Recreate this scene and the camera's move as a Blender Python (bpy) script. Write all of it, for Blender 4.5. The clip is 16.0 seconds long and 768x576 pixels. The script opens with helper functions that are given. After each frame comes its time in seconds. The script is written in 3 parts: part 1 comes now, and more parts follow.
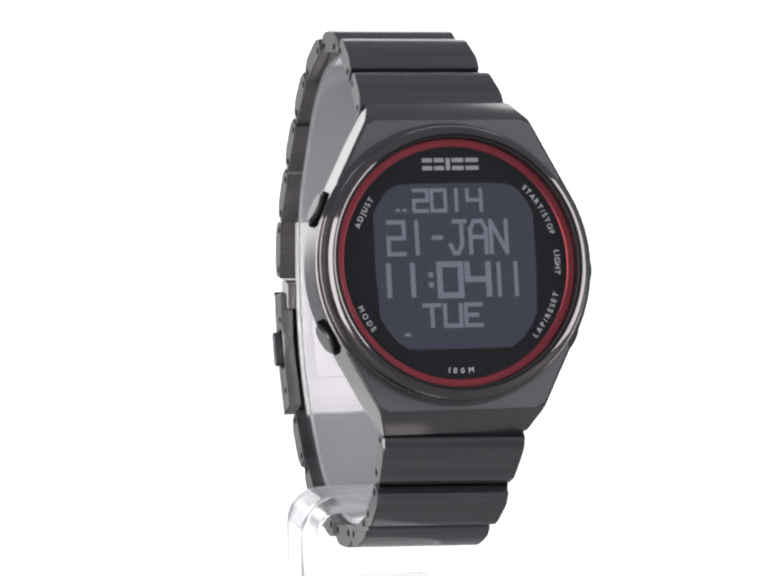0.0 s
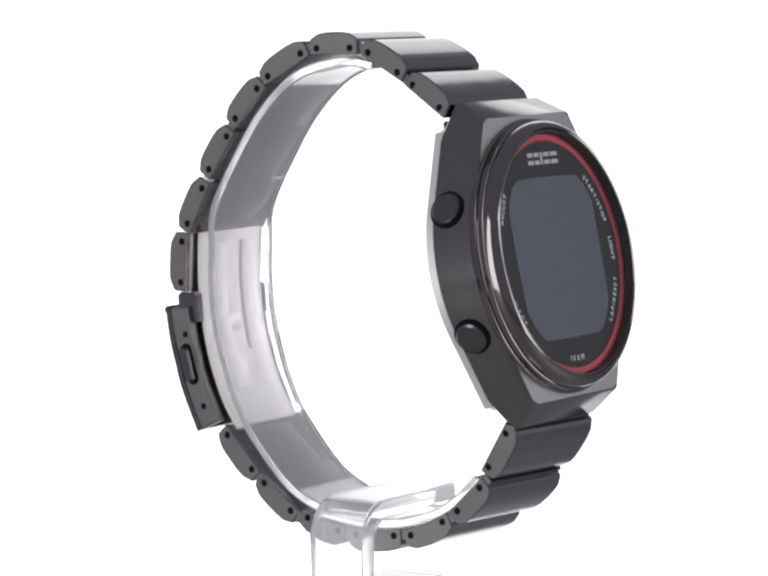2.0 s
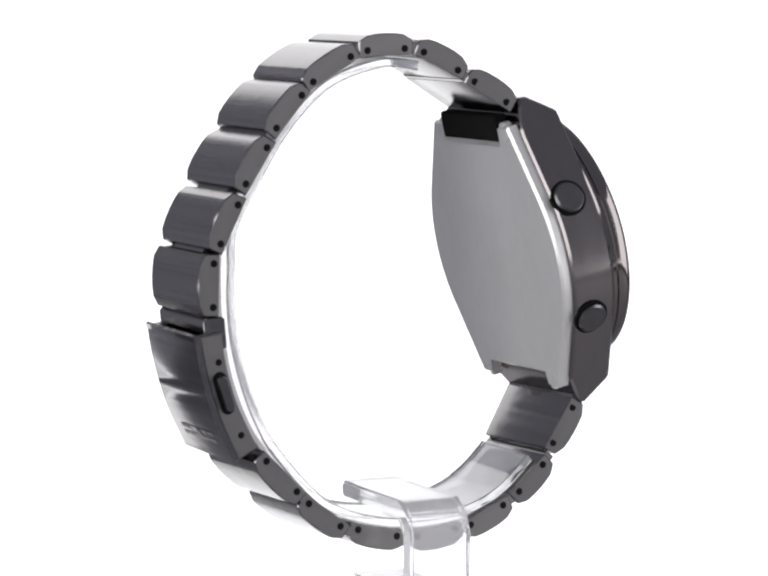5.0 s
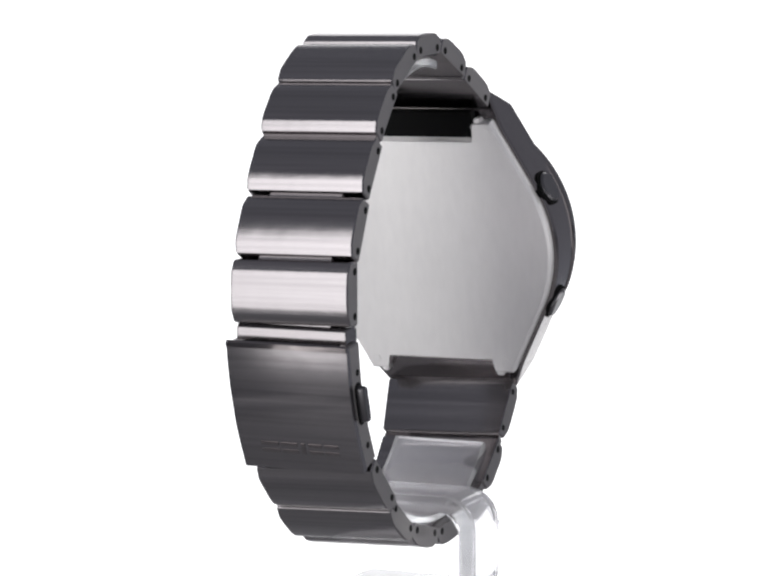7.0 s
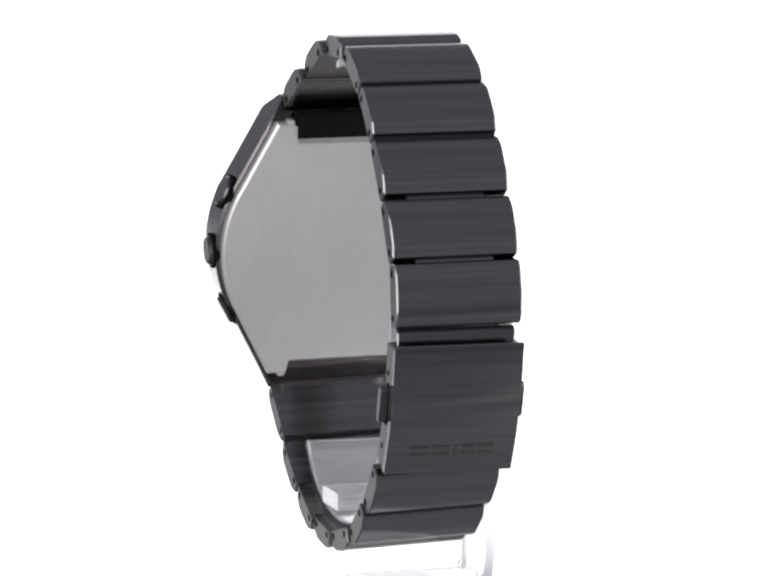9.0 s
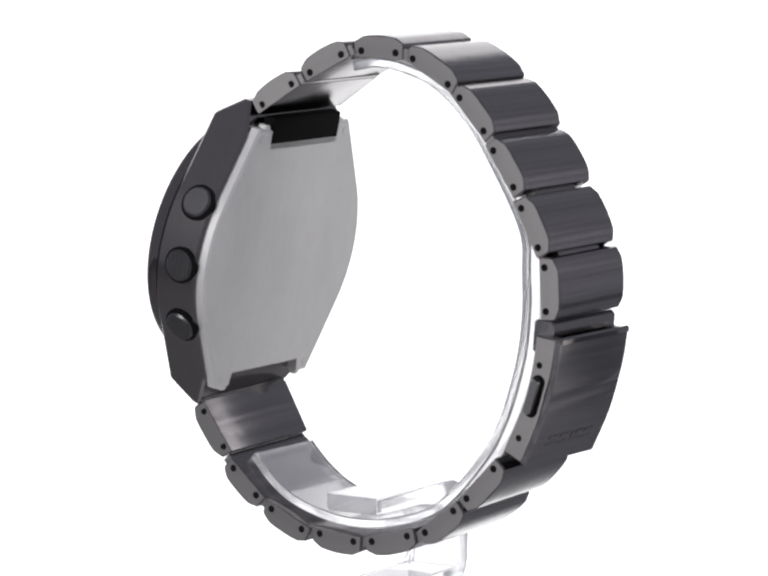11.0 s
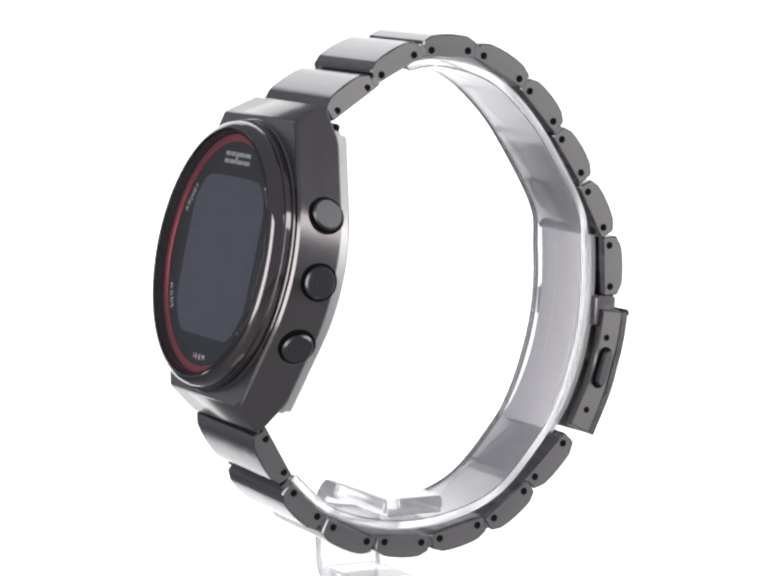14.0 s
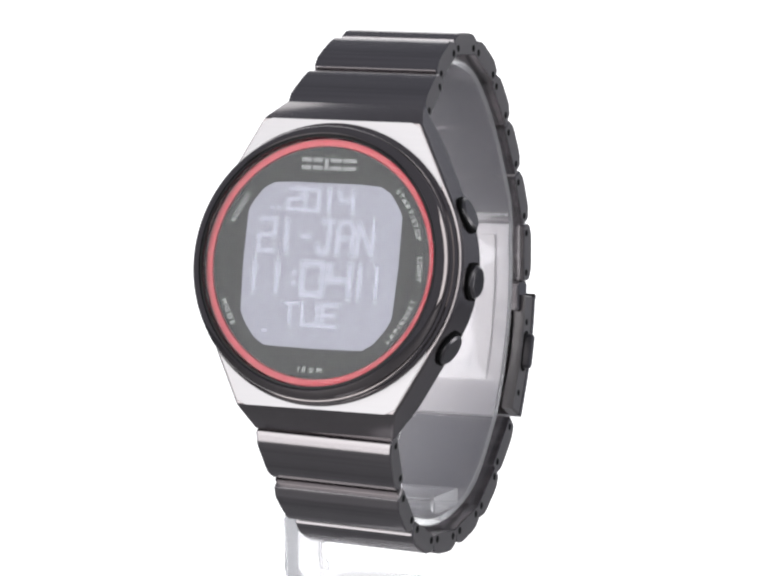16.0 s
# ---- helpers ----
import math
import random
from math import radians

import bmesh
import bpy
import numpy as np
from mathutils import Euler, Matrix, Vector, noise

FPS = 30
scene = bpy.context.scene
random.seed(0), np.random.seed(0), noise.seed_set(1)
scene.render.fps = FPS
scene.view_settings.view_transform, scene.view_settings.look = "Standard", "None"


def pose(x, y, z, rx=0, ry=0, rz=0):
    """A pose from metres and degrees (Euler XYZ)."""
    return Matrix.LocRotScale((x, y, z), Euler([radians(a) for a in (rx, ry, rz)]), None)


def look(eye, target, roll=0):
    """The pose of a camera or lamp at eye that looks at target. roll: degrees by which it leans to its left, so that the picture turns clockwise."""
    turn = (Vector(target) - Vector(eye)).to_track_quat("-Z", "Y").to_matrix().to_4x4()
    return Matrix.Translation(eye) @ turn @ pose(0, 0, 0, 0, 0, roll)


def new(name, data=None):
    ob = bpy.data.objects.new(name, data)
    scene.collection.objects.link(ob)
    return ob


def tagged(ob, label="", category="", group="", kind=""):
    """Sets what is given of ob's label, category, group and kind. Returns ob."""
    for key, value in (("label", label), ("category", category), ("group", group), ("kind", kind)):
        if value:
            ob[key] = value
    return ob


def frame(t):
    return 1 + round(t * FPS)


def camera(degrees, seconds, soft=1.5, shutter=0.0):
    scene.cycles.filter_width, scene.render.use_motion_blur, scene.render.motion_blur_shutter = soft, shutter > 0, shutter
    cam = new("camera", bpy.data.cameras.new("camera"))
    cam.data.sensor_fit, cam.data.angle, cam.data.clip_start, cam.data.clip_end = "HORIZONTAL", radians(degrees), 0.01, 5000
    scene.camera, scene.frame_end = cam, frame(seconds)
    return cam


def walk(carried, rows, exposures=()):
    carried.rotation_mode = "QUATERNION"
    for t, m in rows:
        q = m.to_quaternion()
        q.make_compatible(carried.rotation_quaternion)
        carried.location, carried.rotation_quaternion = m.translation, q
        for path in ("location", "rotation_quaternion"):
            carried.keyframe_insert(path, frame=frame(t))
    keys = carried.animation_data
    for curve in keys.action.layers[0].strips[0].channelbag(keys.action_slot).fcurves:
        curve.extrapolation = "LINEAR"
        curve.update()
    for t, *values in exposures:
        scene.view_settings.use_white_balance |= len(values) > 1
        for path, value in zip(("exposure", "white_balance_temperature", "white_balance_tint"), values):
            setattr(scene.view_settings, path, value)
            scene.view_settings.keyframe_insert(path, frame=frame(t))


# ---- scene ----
FOV, PITCH, ROLL, DIST, HIGH = 13.0, -6.396, 0.085, 0.511, 0.1087
TURN0, RATE, AXIS = 15.1, 20.076, 0.00099          # the watch's turn at 0 s and its speed, degrees and degrees a second; the axis
TOP, FLOOR = 0.0042, -0.25     # the pedestal's top and the unseen table under it

cam = camera(FOV, 16.0, soft=2.5)
still = pose(0, -DIST, HIGH, 90 + PITCH, ROLL, 0)
walk(cam, [(0, still), (16, still)])

# ---- light ----
world = bpy.data.worlds.new("studio_room")
scene.world = world
world.use_nodes = True
world.node_tree.nodes["Background"].inputs["Color"].default_value = (0.84, 0.87, 1.0, 1)
world.node_tree.nodes["Background"].inputs["Strength"].default_value = 0.30


def softbox(name, azimuth, elevation, distance, wide, tall, power, color=(1, 1, 1)):
    a, e = radians(azimuth), radians(elevation)
    centre = Vector((0, 0, 0.055))
    eye = centre + distance * Vector((math.sin(a) * math.cos(e), -math.cos(a) * math.cos(e), math.sin(e)))
    lamp = bpy.data.lights.new(name, "AREA")
    lamp.shape, lamp.size, lamp.size_y, lamp.energy, lamp.color = "RECTANGLE", wide, tall, power, color
    ob = new(name, lamp)
    ob.matrix_world = look(eye, centre)
    return ob


softbox("softbox_key", -41, 4, 0.75, 0.40, 0.95, 4.3)
softbox("softbox_side", 82, 8, 0.75, 0.57, 0.72, 3.9)

# ---- materials ----


def shader(name, color, rough=0.5, metal=0.0, **more):
    m = bpy.data.materials.new(name)
    m.use_nodes = True
    b = m.node_tree.nodes["Principled BSDF"]
    b.inputs["Base Color"].default_value = (*color, 1)
    b.inputs["Roughness"].default_value = rough
    b.inputs["Metallic"].default_value = metal
    for key, value in more.items():
        b.inputs[key.replace("_", " ")].default_value = value
    return m


def grain(m, stretch, scale, bump=0.1, spread=0.25, rough=0.08, depth=0.00004, wave=0.0):
    """Brushed or cast grain: noise stretched along an axis in the thing's own space, on colour, gloss and relief."""
    t = m.node_tree
    n, l = t.nodes, t.links
    b = n["Principled BSDF"]
    co, mp, no = n.new("ShaderNodeTexCoord"), n.new("ShaderNodeMapping"), n.new("ShaderNodeTexNoise")
    mp.inputs["Scale"].default_value = stretch
    no.inputs["Scale"].default_value, no.inputs["Detail"].default_value = scale, 4
    l.new(co.outputs["Object"], mp.inputs["Vector"])
    l.new(mp.outputs["Vector"], no.inputs["Vector"])
    big = n.new("ShaderNodeTexNoise")
    big.inputs["Scale"].default_value, big.inputs["Detail"].default_value = scale * 0.22, 3
    l.new(mp.outputs["Vector"], big.inputs["Vector"])
    base = b.inputs["Base Color"].default_value[:]
    ramp = n.new("ShaderNodeMix")
    ramp.data_type = "RGBA"
    ramp.inputs["A"].default_value = (*[c * (1 - spread) for c in base[:3]], 1)
    ramp.inputs["B"].default_value = (*[min(1, c * (1 + spread)) for c in base[:3]], 1)
    mean = n.new("ShaderNodeMath")
    mean.operation = "MULTIPLY_ADD"
    mean.inputs[1].default_value = 0.5
    half = n.new("ShaderNodeMath")
    half.operation = "MULTIPLY"
    half.inputs[1].default_value = 0.5
    l.new(big.outputs["Fac"], half.inputs[0])
    l.new(no.outputs["Fac"], mean.inputs[0])
    l.new(half.outputs[0], mean.inputs[2])
    l.new(mean.outputs[0], ramp.inputs["Factor"])
    l.new(ramp.outputs["Result"], b.inputs["Base Color"])
    r0 = b.inputs["Roughness"].default_value
    rr = n.new("ShaderNodeMapRange")
    rr.inputs["To Min"].default_value, rr.inputs["To Max"].default_value = r0 - rough, r0 + rough
    l.new(mean.outputs[0], rr.inputs["Value"])
    l.new(rr.outputs["Result"], b.inputs["Roughness"])
    bp = n.new("ShaderNodeBump")
    bp.inputs["Strength"].default_value, bp.inputs["Distance"].default_value = bump, depth
    l.new(no.outputs["Fac"], bp.inputs["Height"])
    if wave:
        slow, sw = n.new("ShaderNodeBump"), n.new("ShaderNodeTexNoise")
        sw.inputs["Scale"].default_value, sw.inputs["Detail"].default_value = 260, 1
        slow.inputs["Strength"].default_value, slow.inputs["Distance"].default_value = 1.0, wave
        l.new(co.outputs["Object"], sw.inputs["Vector"])
        l.new(sw.outputs["Fac"], slow.inputs["Height"])
        l.new(slow.outputs["Normal"], bp.inputs["Normal"])
    l.new(bp.outputs["Normal"], b.inputs["Normal"])
    return m


brushed = grain(shader("brushed_gunmetal", (0.222, 0.208, 0.213), 0.18, 1.0), (26, 1500, 1500), 1.0, 0.10, 0.50, 0.09, wave=0.00003)
side_metal = grain(shader("satin_gunmetal", (0.215, 0.196, 0.198), 0.18, 1.0), (1500, 60, 1500), 1.0, 0.05, 0.10, 0.04, wave=0.000008)
polished = grain(shader("polished_gunmetal", (0.20, 0.18, 0.18), 0.08, 1.0), (1, 1, 1), 900, 0.05, 0.1, 0.03, wave=0.00003)
steel = grain(shader("satin_steel", (0.76, 0.74, 0.73), 0.34, 0.6), (900, 300, 900), 1.0, 0.06, 0.10)
link_side = grain(shader("satin_link_side", (0.215, 0.205, 0.205), 0.40, 1.0), (1500, 200, 1500), 1.0, 0.04, 0.12, 0.05)
pusher_metal = grain(shader("dark_pusher_metal", (0.13, 0.125, 0.13), 0.3, 1.0), (1, 1, 1), 1500, 0.05, 0.1, 0.05)
shoulder_metal = grain(shader("brushed_shoulder_metal", (0.31, 0.30, 0.305), 0.33, 1.0), (60, 2500, 2500), 1.0, 0.03, 0.08, 0.03)
blade_steel = grain(shader("bright_blade_steel", (0.80, 0.775, 0.765), 0.35, 0.35), (900, 60, 60), 1.0, 0.06, 0.12)
# flat black that paints the shade in bores, slots, seats and the lug gap
recess_shade = shader("recess_shade_black", (0.008, 0.008, 0.008), 0.8, 0.0, Specular_IOR_Level=0.05)
gasket = shader("black_gasket", (0.01, 0.01, 0.01), 0.5)
red = grain(shader("red_anodised_ring", (0.37, 0.045, 0.06), 0.38, 0.65), (1, 1, 1), 1500, 0.1, 0.12)
dial_black = grain(shader("black_dial", (0.010, 0.010, 0.012), 0.35, 0.0, Specular_IOR_Level=0.15), (1, 1, 1), 1200, 0.05, 0.2)
lcd_grey = grain(shader("lcd_blue_grey", (0.027, 0.029, 0.040), 0.24, 0.0, IOR=2.15, Specular_Tint=(0.85, 0.85, 1.0, 1)), (1, 1, 1), 700, 0.0, 0.15, 0.03)
digit_grey = shader("lcd_segment_grey", (0.030, 0.032, 0.044), 0.24, 0.0, IOR=2.15, Specular_Tint=(0.85, 0.85, 1.0, 1))
tree = digit_grey.node_tree
facing, fade, sheen, lit, both = (tree.nodes.new(k) for k in ("ShaderNodeLayerWeight", "ShaderNodeMapRange", "ShaderNodeBsdfGlossy", "ShaderNodeMixShader", "ShaderNodeAddShader"))
fade.inputs["From Min"].default_value, fade.inputs["From Max"].default_value = 0.07, 0.20
fade.inputs["To Min"].default_value, fade.inputs["To Max"].default_value = 1.0, 0.0
sheen.inputs["Color"].default_value, sheen.inputs["Roughness"].default_value = (0.21, 0.22, 0.25, 1), 0.72
tree.links.new(facing.outputs["Facing"], fade.inputs["Value"])
tree.links.new(fade.outputs["Result"], lit.inputs["Fac"])
tree.links.new(sheen.outputs[0], lit.inputs[2])
tree.links.new(tree.nodes["Principled BSDF"].outputs[0], both.inputs[0])
tree.links.new(lit.outputs[0], both.inputs[1])
tree.links.new(both.outputs[0], tree.nodes["Material Output"].inputs["Surface"])
print_white = shader("printed_white", (0.75, 0.75, 0.75), 0.5)
silver = shader("silver_mark", (0.36, 0.36, 0.36), 0.5, 0.1)
crystal_glass = bpy.data.materials.new("mineral_glass")
crystal_glass.use_nodes = True
tree = crystal_glass.node_tree
clear, mirror, rim, steep, weak, both = (tree.nodes.new(k) for k in ("ShaderNodeBsdfTransparent", "ShaderNodeBsdfGlossy", "ShaderNodeLayerWeight", "ShaderNodeMath", "ShaderNodeMath", "ShaderNodeMixShader"))
mirror.inputs["Roughness"].default_value = 0.03
steep.operation, weak.operation = "POWER", "MULTIPLY_ADD"
steep.inputs[1].default_value, weak.inputs[1].default_value, weak.inputs[2].default_value = 4.0, 0.45, 0.018
tree.links.new(rim.outputs["Facing"], steep.inputs[0])
tree.links.new(steep.outputs[0], weak.inputs[0])
tree.links.new(weak.outputs[0], both.inputs["Fac"])
tree.links.new(clear.outputs[0], both.inputs[1])
tree.links.new(mirror.outputs[0], both.inputs[2])
tree.links.new(both.outputs[0], tree.nodes["Material Output"].inputs["Surface"])
acrylic = shader("clear_acrylic", (0.97, 0.96, 0.99), 0.06, 0.0, Transmission_Weight=0.84, IOR=1.49)
thick_acrylic = shader("thick_clear_acrylic", (0.95, 0.94, 0.96), 0.08, 0.0, Transmission_Weight=0.8, IOR=1.49)
frosted = grain(shader("frosted_acrylic_edge", (0.97, 0.97, 0.98), 0.2, 0.0, Transmission_Weight=0.92, IOR=1.49), (1, 1, 1), 500, 0.1, 0.03)
paper = grain(shader("white_plastic", (0.85, 0.85, 0.86), 0.4), (1, 1, 1), 300, 0.1, 0.02)
table_grey = grain(shader("grey_table", (0.32, 0.32, 0.33), 0.6), (1, 1, 1), 60, 0.1, 0.1)
# emission replaces light falling on the backdrop and keeps it white
glow = bpy.data.materials.new("glowing_white_backdrop")
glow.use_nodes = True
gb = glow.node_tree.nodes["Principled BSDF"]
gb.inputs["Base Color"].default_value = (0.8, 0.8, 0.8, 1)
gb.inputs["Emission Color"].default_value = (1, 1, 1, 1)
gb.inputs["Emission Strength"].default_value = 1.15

# ---- mesh helpers (millimetres in, metres out) ----
MM = 0.001


def part(name, bm, material, parent, label="", place=None, smooth=40):
    bmesh.ops.scale(bm, vec=(MM, MM, MM), verts=bm.verts)
    bmesh.ops.recalc_face_normals(bm, faces=bm.faces)
    me = bpy.data.meshes.new(name)
    bm.to_mesh(me)
    bm.free()
    me.materials.append(material)
    if smooth:
        me.set_sharp_from_angle(angle=radians(smooth))
        me.polygons.foreach_set("use_smooth", [True] * len(me.polygons))
    ob = new(name, me)
    ob.parent = parent
    if place is not None:
        ob.matrix_basis = place
    return tagged(ob, label)


def again(ob, place, parent):
    """Another part on the same mesh."""
    o = new(ob.name.split(".")[0], ob.data)
    o.parent, o.matrix_basis = parent, place
    return o


def loft(bm, rings, caps=True, closed=True):
    vs = [[bm.verts.new(p) for p in ring] for ring in rings]
    n = len(vs[0])
    for a, b in zip(vs, vs[1:]):
        for i in range(n if closed else n - 1):
            j = (i + 1) % n
            bm.faces.new((a[i], a[j], b[j], b[i]))
    if caps:
        bm.faces.new(vs[0][::-1])
        bm.faces.new(vs[-1])
    return bm


def lathe(bm, profile, steps=128, closed=False):
    """Turns a profile of (radius, height) round the local z axis."""
    rings = []
    for k in range(steps):
        a = 2 * math.pi * k / steps
        rings.append([(r * math.cos(a), r * math.sin(a), h) for r, h in profile])
    rings.append(rings[0])
    vs = [[bm.verts.new(p) for p in ring] for ring in rings[:-1]]
    n = len(profile)
    for k in range(steps):
        a, b = vs[k], vs[(k + 1) % steps]
        for i in range(n if closed else n - 1):
            j = (i + 1) % n
            quad = [a[i], b[i], b[j], a[j]]
            bm.faces.new(quad)
    bmesh.ops.remove_doubles(bm, verts=bm.verts, dist=1e-4)
    return bm


def slab(bm, x0, x1, section, inset=0.25):
    """A section in (y, z) drawn out from x0 to x1, its two end outlines chamfered."""
    c = [sum(p[k] for p in section) / len(section) for k in (0, 1)]

    def shrunk(d):
        out = []
        for y, z in section:
            r = math.hypot(y - c[0], z - c[1])
            k = max(0.0, 1 - d / r) if r else 1
            out.append((c[0] + (y - c[0]) * k, c[1] + (z - c[1]) * k))
        return out
    small = shrunk(inset)
    rings = [[(x0, *p) for p in small], [(x0 + inset, *p) for p in section], [(x1 - inset, *p) for p in section], [(x1, *p) for p in small]]
    return loft(bm, rings)


def block(bm, x0, x1, y0, y1, z0, z1, bevel=0.0):
    m = bmesh.ops.create_cube(bm, size=1, matrix=Matrix.Translation(((x0 + x1) / 2, (y0 + y1) / 2, (z0 + z1) / 2)) @ Matrix.Diagonal((x1 - x0, y1 - y0, z1 - z0, 1)))
    if bevel:
        edges = {e for v in m["verts"] for e in v.link_edges}
        bmesh.ops.bevel(bm, geom=list(edges), offset=bevel, segments=2, affect="EDGES")
    return bm


def twin_bars(bm, x0, x1, y0, y1, t, z0, z1):
    """A plain mark: two level bars, or one post where it is narrow."""
    if x1 - x0 < 1:
        m = (x0 + x1) / 2
        return block(bm, m - t * 0.5, m + t * 0.5, y0, y1, z0, z1)
    block(bm, x0, x1, y0, y0 + t, z0, z1)
    return block(bm, x0, x1, y1 - t, y1, z0, z1)


def disc(bm, r, h0, h1, steps=40, chamfer=0.0):
    prof = [(0, h0), (r, h0), (r, h1 - chamfer), (r - chamfer, h1), (0, h1)] if chamfer else [(0, h0), (r, h0), (r, h1), (0, h1)]
    return lathe(bm, prof, steps)


def offset_path(path, d):
    """The path moved by d to its left-hand side."""
    out = []
    for i, p in enumerate(path):
        a, b = path[max(0, i - 1)], path[min(len(path) - 1, i + 1)]
        t = Vector((b[0] - a[0], b[1] - a[1])).normalized()
        out.append((p[0] - t.y * d, p[1] + t.x * d))
    return out


def smooth_path(points, per=6):
    """Catmull-Rom through the points."""
    out = []
    n = len(points)
    for i in range(n - 1):
        p0, p1, p2, p3 = (Vector(points[max(0, min(n - 1, k))]) for k in (i - 1, i, i + 1, i + 2))
        for k in range(per):
            t = k / per
            out.append(tuple(0.5 * ((2 * p1) + (p2 - p0) * t + (2 * p0 - 5 * p1 + 4 * p2 - p3) * t * t + (3 * p1 - p0 - 3 * p2 + p3) * t ** 3)))
    out.append(tuple(points[-1]))
    return out


# ---- setting ----
def setting():
    # added out of view; its grey sets what links and flanks mirror from below
    bm = bmesh.new()
    block(bm, -1200, 1200, -900, 800, FLOOR * 1000 - 20, FLOOR * 1000)
    ground = part("ground", bm, table_grey, None, smooth=0)
    tagged(ground, "unseen grey table added far below the watch to tone its reflections", "table", kind="structure")
    bm = bmesh.new()
    lathe(bm, [(0, FLOOR * 1000), (45, FLOOR * 1000), (45, FLOOR * 1000 + 8), (8, FLOOR * 1000 + 12), (8, TOP * 1000 - 4.5), (9.0, TOP * 1000 - 4), (9.4, TOP * 1000 - 3.2), (9.4, TOP * 1000 - 0.6), (8.8, TOP * 1000), (0, TOP * 1000)], 64)
    column = part("pedestal", bm, paper, None)
    tagged(column, "round white pedestal under the clear stand", "pedestal")
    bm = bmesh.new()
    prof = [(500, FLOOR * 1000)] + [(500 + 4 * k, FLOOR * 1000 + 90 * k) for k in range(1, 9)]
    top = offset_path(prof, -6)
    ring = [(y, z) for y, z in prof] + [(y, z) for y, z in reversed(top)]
    # uneven left and right ends set how much glow the metal mirrors
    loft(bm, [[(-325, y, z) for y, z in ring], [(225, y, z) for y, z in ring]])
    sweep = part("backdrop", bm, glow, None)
    tagged(sweep, "seamless white backdrop curving up behind, glowing in place of lamps on it", "backdrop", kind="structure")


# ---- watch ----
CASE = pose(0.00160, -0.0307, 0.0585, 0, 0.7, 1.1) @ Matrix(((1, 0, 0, 0), (0, 0.217, -0.976, 0), (0, 0.976, 0.217, 0), (0, 0, 0, 1)))

BODY = CASE @ Matrix.Translation((0.0005, 0, 0))      # the middle part sits a little off the dial's axis


def half_width(u):
    """The case's half width at the height u on the face."""
    u = abs(u)
    return math.sqrt(20.9 ** 2 - u * u) if u < 10 else 18.35 + (u - 10) * (10.9 - 18.35) / 14.2


